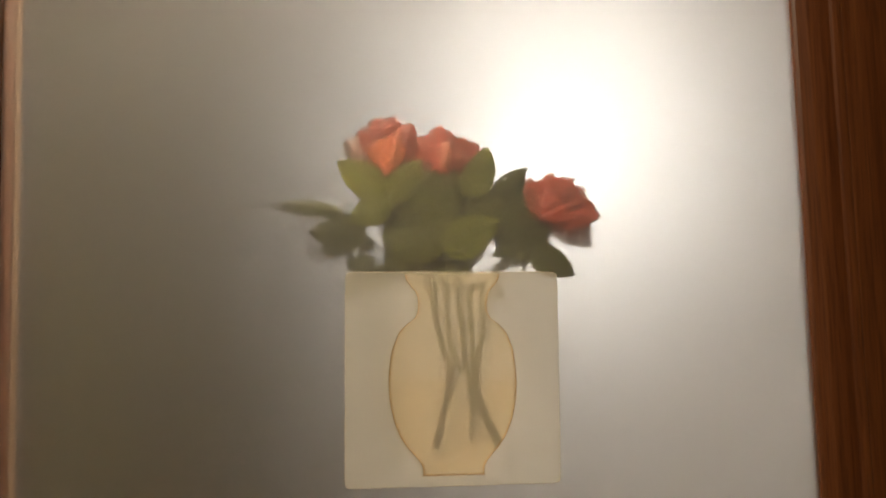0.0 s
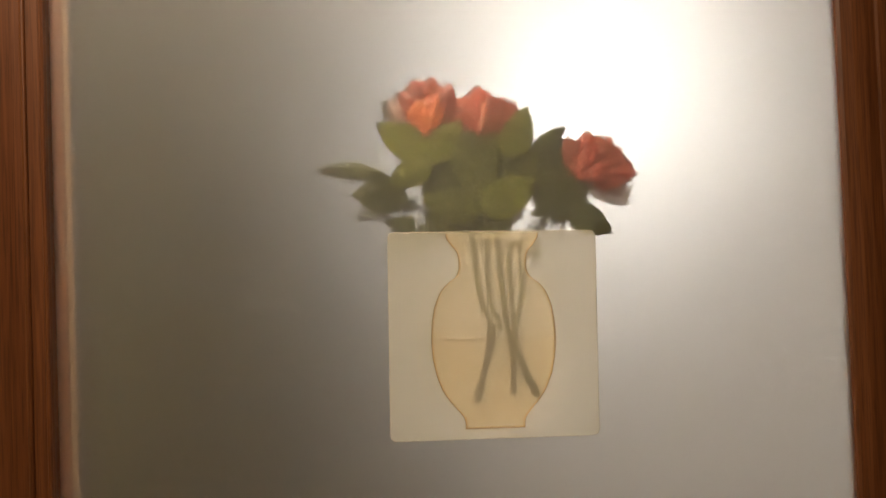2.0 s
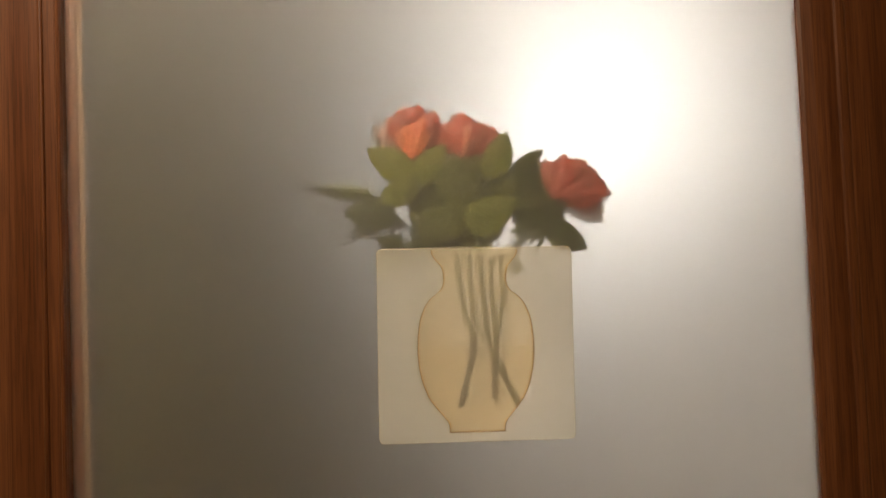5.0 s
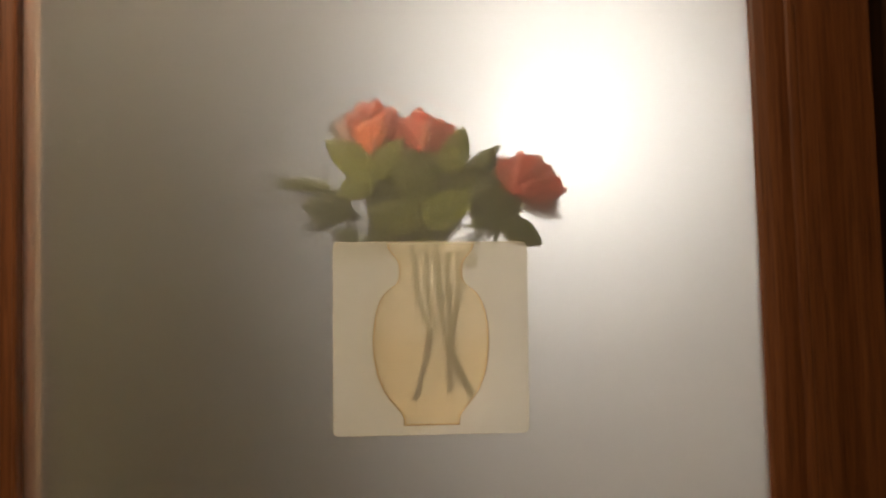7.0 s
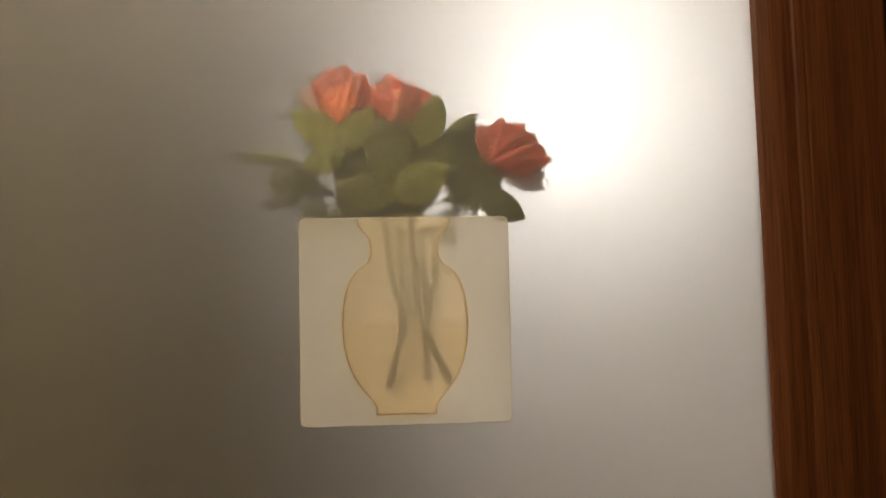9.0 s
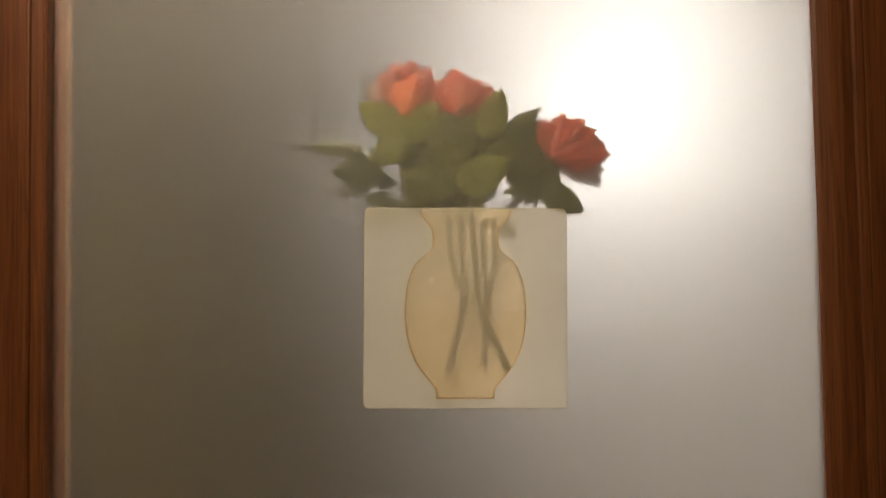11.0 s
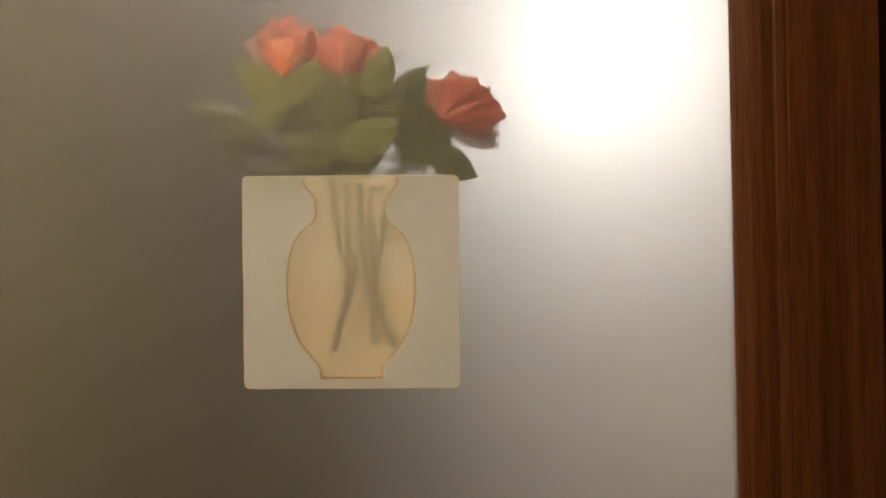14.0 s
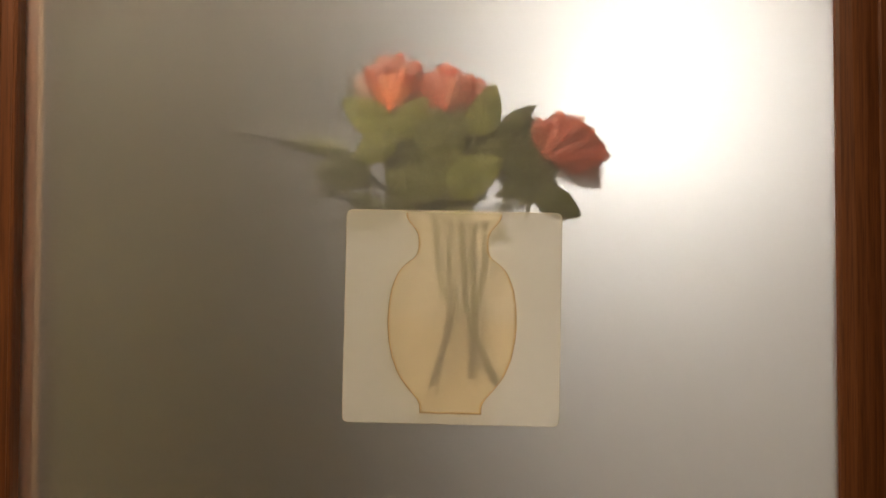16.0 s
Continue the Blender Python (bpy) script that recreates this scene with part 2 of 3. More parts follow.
thing("wall_east", box(1.7, 1.8, -2.7, -0.02, 0, TOP), WALL, "plain cream plaster wall", "wall", kind="structure")
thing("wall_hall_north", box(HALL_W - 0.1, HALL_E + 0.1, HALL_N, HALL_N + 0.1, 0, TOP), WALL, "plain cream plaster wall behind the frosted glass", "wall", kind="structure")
thing("wall_hall_west", box(HALL_W - 0.1, HALL_W, 0.06, HALL_N, 0, TOP), WALL, "plain cream plaster wall", "wall", kind="structure")
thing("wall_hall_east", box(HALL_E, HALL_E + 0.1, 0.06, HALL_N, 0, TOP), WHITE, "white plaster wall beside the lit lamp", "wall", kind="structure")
# Unseen wall, added to reflect an even glow through the lower right glass.
thing("wall_hall_reflector", box(0.12, HALL_E, 2.7, HALL_N, 0, TOP), WHITE, "added white plaster wall facing the door that spreads the lamplight", "wall", kind="structure")
bm = box(-2.1, -0.545, -0.02, 0.06, 0, TOP)
for extra in (box(0.515, 1.8, -0.02, 0.06, 0, TOP), box(-0.545, 0.515, -0.02, 0.06, 2.12, TOP)):
    me = bpy.data.meshes.new("extra")
    extra.to_mesh(me)
    extra.free()
    bm.from_mesh(me)
    bpy.data.meshes.remove(me)
thing("wall_between", bm, WALL, "cream plaster wall with the door opening", "wall", kind="structure")

# door lining and casing; the wood's dark colour holds their shade
thing("door_jamb_east", box(0.4795, 0.513, 0.010, 0.055, 0, 2.085, 0.002), WOOD_SHADED, "wooden door jamb in shaded brown, set back from the door", "door jamb", kind="structure")
thing("door_jamb_west", box(-0.543, -0.505, 0.010, 0.055, 0, 2.085, 0.002), WOOD_SHADED, "wooden door jamb in shaded brown, set back from the door", "door jamb", kind="structure")
thing("door_jamb_top", box(-0.543, 0.513, 0.010, 0.055, 2.087, 2.118, 0.002), WOOD_SHADED, "wooden head of the door frame in shaded brown", "door jamb", kind="structure")
thing("door_lining_east", box(0.5058, 0.5145, -0.0202, 0.0097, 0, 2.118, 0.001), WOOD_SHADED, "wooden lining of the door opening in shaded brown", "door lining", kind="structure")
thing("door_lining_west", box(-0.5445, -0.5392, -0.0202, 0.0097, 0, 2.118, 0.001), WOOD_SHADED, "wooden lining of the door opening in shaded brown", "door lining", kind="structure")
thing("door_casing_east", box(0.505, 0.64, -0.030, -0.0205, 0, 2.17, 0.003), WOOD_SHADED, "wooden casing beside the door in shaded brown", "door casing", kind="structure")
thing("door_casing_west", box(-0.66, -0.54, -0.030, -0.0205, 0, 2.17, 0.003), WOOD_SHADED, "wooden casing beside the door in shaded brown", "door casing", kind="structure")

# the door: stiles, rails, glazing beads and the frosted pane
EDGE_L, EDGE_R, FRONT = -0.4005, 0.3455, -0.005
PANE_LOW, PANE_HIGH = 0.75, 1.98
door = base("door_1", (-0.03, 0, 0.01), "varnished red-brown wooden door with a frosted glass pane", "door", kind="structure")


def bead_profile(edge, side, rows):
    """Rows of (outwards from the glass edge, height over the glass) as an outline that is closed on the glass."""
    return [(edge + side * a, FRONT - h) for a, h in rows]


part("right_bead", extruded(bead_profile(EDGE_R, 1, [(0, 0.0003), (0.0006, 0.004), (0.003, 0.0064), (0.012, 0.0096), (0.0135, 0.0100), (0.025, 0.0117), (0.0325, 0.0124), (0.0340, 0.0125), (0.0340, 0.0003)]), PANE_LOW, PANE_HIGH), WOOD, door)
part("right_stile", extruded(bead_profile(EDGE_R, 1, [(0.0342, -0.03), (0.0342, 0.0118), (0.0348, 0.0128), (0.037, 0.0138), (0.041, 0.0143), (0.0445, 0.0141), (0.0458, 0.0134), (0.0475, 0.0137), (0.1245, 0.0138), (0.1275, 0.0134), (0.1285, 0.011), (0.1285, -0.03)]), 0.01, 2.08), WOOD, door)
part("left_bead", extruded(bead_profile(EDGE_L, -1, [(0, 0.0003), (0.0005, 0.0090), (0.0014, 0.0125), (0.0030, 0.0140), (0.0046, 0.0138), (0.0056, 0.0128), (0.0162, 0.0128), (0.0162, 0.0003)]), PANE_LOW, PANE_HIGH), WOOD, door)
part("left_stile", extruded(bead_profile(EDGE_L, -1, [(0.0165, -0.03), (0.0165, 0.0118), (0.0169, 0.0134), (0.0178, 0.0146), (0.0192, 0.0150), (0.0206, 0.0144), (0.0213, 0.0138), (0.098, 0.0138), (0.101, 0.0130), (0.102, 0.011), (0.102, -0.03)]), 0.01, 2.08), WOOD, door)
part("top_rail", box(EDGE_L - 0.0160, EDGE_R + 0.0338, -0.019, 0.025, PANE_HIGH + 0.001, 2.08), WOOD, door)
part("bottom_rail", box(EDGE_L - 0.0160, EDGE_R + 0.0338, -0.019, 0.025, 0.01, PANE_LOW - 0.001), WOOD, door)
part("back_bead", box(EDGE_L - 0.0160, EDGE_L + 0.0085, 0.0008, 0.030, PANE_LOW, PANE_HIGH, 0.002), WOOD, door)
# Separate pale strip paints the light on the bead's inner side.
part("lit_bead_side", box(EDGE_L + 0.0087, EDGE_L + 0.0150, 0.0008, 0.024, PANE_LOW, PANE_HIGH, 0.002), WOOD_LIT, door, "strip coloured as the lit side of the back bead")
part("back_bead", box(EDGE_R + 0.003, EDGE_R + 0.0338, 0.0008, 0.012, PANE_LOW, PANE_HIGH, 0.002), WOOD, door)

# ---- lamps ----
LAMP = Vector((0.50, 1.75, 2.03))


def ball(centre, radius, rows=16):
    bm = bmesh.new()
    bmesh.ops.create_uvsphere(bm, u_segments=2 * rows, v_segments=rows, radius=radius)
    bmesh.ops.translate(bm, vec=centre, verts=bm.verts)
    return bm


def drum(centre, radius, height, axis="z", taper=1.0):
    bm = bmesh.new()
    bmesh.ops.create_cone(bm, cap_ends=True, segments=32, radius1=radius, radius2=radius * taper, depth=height)
    if axis == "x":
        bmesh.ops.rotate(bm, matrix=Matrix.Rotation(radians(90), 3, "Y"), verts=bm.verts)
    bmesh.ops.translate(bm, vec=centre, verts=bm.verts)
    return bm


def tapered_ring(centre, profile, sides):
    """A closed profile of (radius, height) turned about the upright axis."""
    bm = bmesh.new()
    rings = [[bm.verts.new(centre + Vector((r * math.cos(2 * math.pi * k / sides), r * math.sin(2 * math.pi * k / sides), h))) for k in range(sides)] for r, h in profile]
    for a, b in zip(rings, rings[1:] + rings[:1]):
        for k in range(sides):
            bm.faces.new((a[k], a[(k + 1) % sides], b[(k + 1) % sides], b[k]))
    return bm


# Only the lamp's glow is known; cone shade and hidden bulb are added.
lamp = base("pendant_lamp", (LAMP.x, LAMP.y, TOP), "lit white cone-shaded lamp hanging behind frosted glass", "pendant lamp")
part("shade", tapered_ring(LAMP, [(0.134, -0.085), (0.138, -0.085), (0.074, 0.085), (0.070, 0.085)], 40), SHADE_GLOW, lamp, "glowing white open cone shade", True)
part("bulb", ball(LAMP + Vector((0, 0, 0.028)), 0.03, 10), BULB_GLOW, lamp, "hidden glowing bulb added to brighten the walls", True)
for turn in range(3):
    a = 2 * math.pi * turn / 3
    part("spoke", tube([(LAMP.x, LAMP.y, LAMP.z + 0.084), (LAMP.x + 0.04 * math.cos(a), LAMP.y + 0.04 * math.sin(a), LAMP.z + 0.083), (LAMP.x + 0.072 * math.cos(a), LAMP.y + 0.072 * math.sin(a), LAMP.z + 0.082)], [0.0015] * 3, 6), STEEL, lamp)
part("socket", drum((LAMP.x, LAMP.y, LAMP.z + 0.074), 0.018, 0.036, "z", 0.8), STEEL, lamp)
part("cord", tube([(LAMP.x, LAMP.y, TOP - 0.02), (LAMP.x, LAMP.y, LAMP.z + 0.25), (LAMP.x, LAMP.y, LAMP.z + 0.11)], [0.003] * 3, 6), STEEL, lamp)
part("ceiling_rose", drum((LAMP.x, LAMP.y, TOP - 0.012), 0.05, 0.024), STEEL, lamp)

near_lamp = base("ceiling_lamp", (-0.40, -0.65, TOP), "lit warm round flush ceiling lamp", "ceiling lamp")
part("rim", drum((-0.40, -0.65, TOP - 0.02), 0.26, 0.04), STEEL, near_lamp)
part("diffuser", drum((-0.40, -0.65, TOP - 0.055), 0.20, 0.03, "z", 1.2), CEILING_DISC, near_lamp, "glowing warm diffuser")

# ---- the frosted pane and the silicone vase on it ----
TILT_S = radians(-1.05)
MID = Vector((-0.002, 0, 1.5004))


def sheet_place(u, v, y):
    """A place on the tilted sheet, from its middle."""
    c, s = math.cos(TILT_S), math.sin(TILT_S)
    return Vector((MID.x + c * u - s * v, y, MID.z + s * u + c * v))


def rounded(w, h, r):
    """The outline of a sheet with rounded corners, as half width, half height and corner radius."""
    line = []
    for cx, cz, a0 in ((w - r, h - r, 0), (r - w, h - r, 90), (r - w, r - h, 180), (w - r, r - h, 270)):
        line += [(cx + r * math.cos(radians(a0 + a)), cz + r * math.sin(radians(a0 + a))) for a in range(0, 91, 15)]
    return line


SHEET = rounded(0.0993, 0.0977, 0.006)


def glass_pane():
    """The pane: clear in front, etched on its far face, but for the patch that the silicone wets."""
    x0, x1 = EDGE_L - 0.012, EDGE_R + 0.012
    bm = bmesh.new()
    corners = [(x0, PANE_LOW), (x1, PANE_LOW), (x1, PANE_HIGH), (x0, PANE_HIGH)]
    near = [bm.verts.new((x, FRONT, z)) for x, z in corners]
    far = [bm.verts.new((x, 0.0, z)) for x, z in corners]
    bm.faces.new(near)
    for i in range(4):
        bm.faces.new((near[i], near[(i + 1) % 4], far[(i + 1) % 4], far[i]))
    inner = [bm.verts.new(sheet_place(x, z, 0.0)) for x, z in SHEET]
    rims = [bm.edges.get((far[i], far[(i + 1) % 4])) for i in range(4)]
    rims += [bm.edges.new((inner[i], inner[(i + 1) % len(inner)])) for i in range(len(inner))]
    for f in bmesh.ops.triangle_fill(bm, edges=rims, use_beauty=True)["geom"]:
        if isinstance(f, bmesh.types.BMFace):
            f.material_index = 1
    patch = bm.faces.get(inner) or bm.faces.new(inner)
    patch.material_index = 2
    return bm


pane = part("glass_pane", glass_pane(), [CLEAR, FROST, WETTED], door, "frosted glass, satin on its far face")
pane.visible_shadow = False


def bands(line, rows):
    """Rings of one outline, each scaled and set at a depth, joined in turn."""
    bm = bmesh.new()
    rings = [[bm.verts.new(sheet_place(x * k, z * k, y)) for x, z in line] for k, y in rows]
    n = len(line)
    for a, b in zip(rings, rings[1:]):
        for i in range(n):
            bm.faces.new((a[i], a[(i + 1) % n], b[(i + 1) % n], b[i]))
    return bm, rings


def rim():
    return bands(rounded(0.0996, 0.0980, 0.006), ((0.991, 0.0011), (0.994, 0.0017), (0.998, 0.0017), (1.0, 0.0007)))[0]


PROFILE = [(0.096, 0.0444), (0.092, 0.0441), (0.086, 0.041), (0.081, 0.0356), (0.077, 0.0332), (0.068, 0.0322), (0.06, 0.0327), (0.054, 0.0361), (0.048, 0.0449), (0.04, 0.0512), (0.026, 0.0566), (0.01, 0.059), (-0.006, 0.0597), (-0.022, 0.0585), (-0.038, 0.0551), (-0.053, 0.0492), (-0.064, 0.0414), (-0.072, 0.0342), (-0.078, 0.0292), (-0.083, 0.0285), (-0.0885, 0.0285)]


def half_width(v):
    for (v1, w1), (v0, w0) in zip(PROFILE, PROFILE[1:]):
        if v0 <= v <= v1:
            return w0 + (w1 - w0) * (v - v0) / (v1 - v0)
    return PROFILE[-1][1]


def outline_of_pocket(inset):
    """The pocket's outline on the sheet, drawn in by the inset."""
    high, low, rows = PROFILE[0][0], PROFILE[-1][0] + inset, 44
    heights = [high + (low - high) * i / rows for i in range(rows + 1)]
    sides = [(half_width(min(PROFILE[0][0], v)) - inset, v) for v in heights]
    return [(-0.0002 - w, v) for w, v in sides] + [(-0.0002 + w, v) for w, v in reversed(sides)]


def sheet():
    """The thick margin of the sheet, round the pocket."""
    bm, rings = bands(SHEET, ((0.996, 0.0006), (1.0, 0.0009)))
    hole = [bm.verts.new(sheet_place(u, v, 0.0006)) for u, v in outline_of_pocket(0.0)]
    rims = [bm.edges.get((rings[0][i], rings[0][(i + 1) % len(rings[0])])) for i in range(len(rings[0]))]
    rims += [bm.edges.new((hole[i], hole[(i + 1) % len(hole)])) for i in range(len(hole))]
    bmesh.ops.triangle_fill(bm, edges=rims, use_beauty=True)
    return bm


def seam():
    """The welded band round the pocket, open at its mouth."""
    bm = bmesh.new()
    rows = [(0.0, 0.0006), (0.0010, 0.0010), (0.0021, 0.0006)]
    rings = [[bm.verts.new(sheet_place(u, v, y)) for u, v in outline_of_pocket(inset)] for inset, y in rows]
    for a, b in zip(rings, rings[1:]):
        for i in range(len(a) - 1):
            bm.faces.new((a[i], a[i + 1], b[i + 1], b[i]))
    return bm


def window():
    """The thin film of the pocket that lies on the glass."""
    bm = bmesh.new()
    line = [bm.verts.new(sheet_place(u, v, 0.0006)) for u, v in outline_of_pocket(0.0021)]
    n = len(line) // 2
    for i in range(n - 1):
        bm.faces.new((line[i], line[i + 1], line[-2 - i], line[-1 - i]))
    return bm


def bulge(v):
    """How far the pocket stands off the sheet at the height v."""
    body = 0.020 * math.sqrt(max(0.0, 1 - ((v + 0.012) / 0.085) ** 2)) if abs(v + 0.012) < 0.085 else 0
    return max(body, 0.010 if v > 0.04 else 0.003)


def pocket():
    bm = bmesh.new()
    rows, cols, grid = 48, 28, []
    for i in range(rows + 1):
        v = PROFILE[0][0] + (PROFILE[-1][0] - PROFILE[0][0]) * i / rows
        w, b = half_width(v), bulge(v)
        grid.append([bm.verts.new(sheet_place(-0.0002 + w * math.sin(math.pi / 2 * (2 * j / cols - 1)), v, 0.0011 + b * math.cos(math.pi / 2 * (2 * j / cols - 1)) ** 0.8)) for j in range(cols + 1)])
    for a, b in zip(grid, grid[1:]):
        for j in range(cols):
            bm.faces.new((a[j], a[j + 1], b[j + 1], b[j]))
    return bm


def water():
    bm = bmesh.new()
    level, rows, cols, grid = -0.004, 24, 20, []
    for i in range(rows + 1):
        v = level + (PROFILE[-1][0] + 0.002 - level) * i / rows
        w, b = half_width(v) - 0.002, bulge(v) - 0.001
        grid.append([bm.verts.new(sheet_place(-0.0002 + w * math.sin(math.pi / 2 * (2 * j / cols - 1)), v, 0.0016 + b * math.cos(math.pi / 2 * (2 * j / cols - 1)) ** 0.8)) for j in range(cols + 1)])
    for a, b in zip(grid, grid[1:]):
        for j in range(cols):
            bm.faces.new((a[j], a[j + 1], b[j + 1], b[j]))
    return bm


def meniscus():
    w = half_width(-0.004) - 0.003
    return tube([sheet_place(-0.0002 + w * k, -0.004 - 0.0006 * (1 - k * k), 0.0024) for k in (-1, -0.8, -0.4, 0, 0.4, 0.8, 1)], [0.0008] * 7, 6)


vase = base("silicone_vase", sheet_place(0, -0.0972, 0.0006), "cream translucent silicone vase sheet stuck to frosted glass", "vase")
part("adhesive_sheet", sheet(), SILICONE, vase, "square cream silicone sheet with rounded corners")
part("rim", rim(), RIM, vase, "thin tan moulded edge", True)
part("pocket", pocket(), POCKET, vase, "vase-shaped amber pocket", True)
part("seam", seam(), SEAM, vase, "darker welded outline of the pocket", True)
part("window", window(), WINDOW, vase, "thin amber film in front of the stems")
pool = thing("water", water(), WATER, "still water half filling the vase pocket", "water", smooth=True)
part("water_line", meniscus(), STEM_WET, pool, "", True)


# ---- roses ----
def leaf(bx, bz, tx, tz, width, depth, tip_depth=None, bow=0.003, seed=0, fold=0.0):
    """A toothed, pointed leaf from its base to its tip, lying along the glass at the given depths."""
    tip_depth = depth if tip_depth is None else tip_depth
    a, b = Vector((bx, depth, bz)), Vector((tx, tip_depth, tz))
    along = b - a
    length = along.length
    along.normalize()
    out = Vector((0, 1, 0))
    across = along.cross(out).normalized()
    out = across.cross(along)
    bm = bmesh.new()
    rows, cols, grid = 26, 8, []
    for i in range(rows + 1):
        t = i / rows
        w = width / 2 * (math.sin(math.pi * min(1, t ** 0.80)) ** 0.62 if 0 < t < 1 else 0) * (1 - 0.25 * t ** 4)
        w = max(w, 0.0002)
        w *= 1 + 0.045 * (1 if i % 2 else -1)
        sway = 0.02 * length * math.sin(math.pi * t) * math.sin(seed)
        row = []
        for j in range(cols + 1):
            s = 2 * j / cols - 1
            lift = bow * (t - 0.5) ** 2 * 2 + fold * abs(s) * width / 2 + 0.0007 * abs(math.sin(math.pi * (3.5 * t - abs(s)))) * abs(s)
            row.append(bm.verts.new(a + along * (length * (t - 0.02 * abs(s))) + across * (w * s + sway) + out * lift))
        grid.append(row)
    for r0, r1 in zip(grid, grid[1:]):
        for j in range(cols):
            bm.faces.new((r0[j], r0[j + 1], r1[j + 1], r1[j]))
    return bm


def petal(centre, turn, flat, angle, radius, height, wrap, flare, lift, rng):
    """One cupped petal of a bloom whose axis is the turn's z."""
    bm = bmesh.new()
    rows, cols, grid = 12, 14, []
    p1, p2, p3 = rng.uniform(0, 6), rng.uniform(0, 6), rng.uniform(0, 6)
    for i in range(rows + 1):
        t = i / rows
        row = []
        for j in range(cols + 1):
            s = 2 * j / cols - 1
            top = 1 - 0.22 * abs(s) ** 2.5 + 0.035 * math.sin(5 * s + p1) + 0.028 * math.sin(12 * s + p2)
            r = radius * (0.32 + 0.68 * math.sin(min(1, 1.7 * t) * math.pi / 2)) + flare * t**5 * (1 + 0.18 * math.sin(4 * s + p3))
            th = angle + s * wrap / 2 * (0.35 + 0.65 * math.sin(min(1, t * 1.6) * math.pi / 2))
            local = Vector((r * math.cos(th), r * math.sin(th), lift + height * t * top - 0.25 * flare * t**6))
            p = turn @ local
            p.y *= flat
            row.append(bm.verts.new(centre + p))
        grid.append(row)
    for r0, r1 in zip(grid, grid[1:]):
        for j in range(cols):
            bm.faces.new((r0[j], r0[j + 1], r1[j + 1], r1[j]))
    return bm


def bloom(parent, x, z, front, radius, height, lean, nod, seed, flat=0.6):
    """A half-open rose with its base at x, z: lean tips it sideways, nod towards the glass."""
    rng = random.Random(seed)
    turn = Euler((radians(nod), radians(lean), 0)).to_matrix()
    centre = Vector((x, front + radius * flat * 1.05, z))
    for count, r, h, wrap, flare, lift in ((3, 0.30, 0.96, 2.6, 0.03, 0.06), (4, 0.52, 1.0, 2.0, 0.10, 0.03), (5, 0.74, 0.95, 1.75, 0.2, 0.0), (6, 0.92, 0.86, 1.95, 0.24, 0.0)):
        start = rng.uniform(0, 6)
        for k in range(count):
            part("petal", petal(centre, turn, flat, start + 2 * math.pi * k / count, radius * r * rng.uniform(0.94, 1.04), height * h * rng.uniform(0.94, 1.04), wrap, radius * flare, height * lift, rng), PETAL, parent, "", True)
    for k in range(5):
        a = 2 * math.pi * k / 5 + seed
        tip = turn @ Vector((radius * 0.8 * math.cos(a), radius * 0.8 * math.sin(a), height * 0.16))
        root = turn @ Vector((0, 0, -0.002))
        tip.y *= flat
        part("sepal", tube([centre + root, centre + (root + tip) * 0.5 - Vector((0, 0, 0.002)), centre + tip], [0.002, 0.0018, 0.0003], 6), STEM, parent, "", True)
    return centre


def knotty(points, radii, seed):
    """A tube with uneven thickness, small swellings and slight kinks."""
    rng = random.Random(seed)
    pts, wide = [], []
    for (p, r), (q, t) in zip(zip(points, radii), zip(points[1:], radii[1:])):
        for k in range(3):
            m = Vector(p).lerp(Vector(q), k / 3)
            if pts:
                m.x += rng.uniform(-0.0005, 0.0005)
            pts.append(m)
            wide.append((r + (t - r) * k / 3) * rng.uniform(0.84, 1.2))
    return tube(pts + [Vector(points[-1])], wide + [radii[-1]])


def stem(parent, points, thick=0.0022, mat=None):
    part("stem", knotty(points, [thick] * len(points), round(1e4 * points[1][0])), mat or STEM, parent, "", True)


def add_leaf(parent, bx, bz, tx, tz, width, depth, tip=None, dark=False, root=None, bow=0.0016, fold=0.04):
    # dark picks the leaf colour that has shade painted in
    made = part("leaf", leaf(bx, bz, tx, tz, width, depth, tip, bow, bx * 40 + tz * 13, fold), LEAF_SHADED if dark else LEAF, parent, "", True)
    end = depth if tip is None else tip
    part("midrib", tube([(bx, depth - 0.0002, bz), (bx * 0.1 + tx * 0.9, depth * 0.1 + end * 0.9 - 0.0002, bz * 0.1 + tz * 0.9)], [0.0006, 0.0002], 5), STEM, made, "", True)
    rx, rd, rz = root or (0.25 * bx, depth + 0.012, min(bz, 1.60) - 0.02)
    part("leaf_stalk", tube([(bx, depth + 0.0008, bz), ((bx + rx) / 2, (depth + rd) / 2 + 0.002, (bz + rz) / 2 + 0.004), (rx, rd, rz)], [0.0008, 0.001, 0.0012], 6), STEM, parent, "", True)
    return made


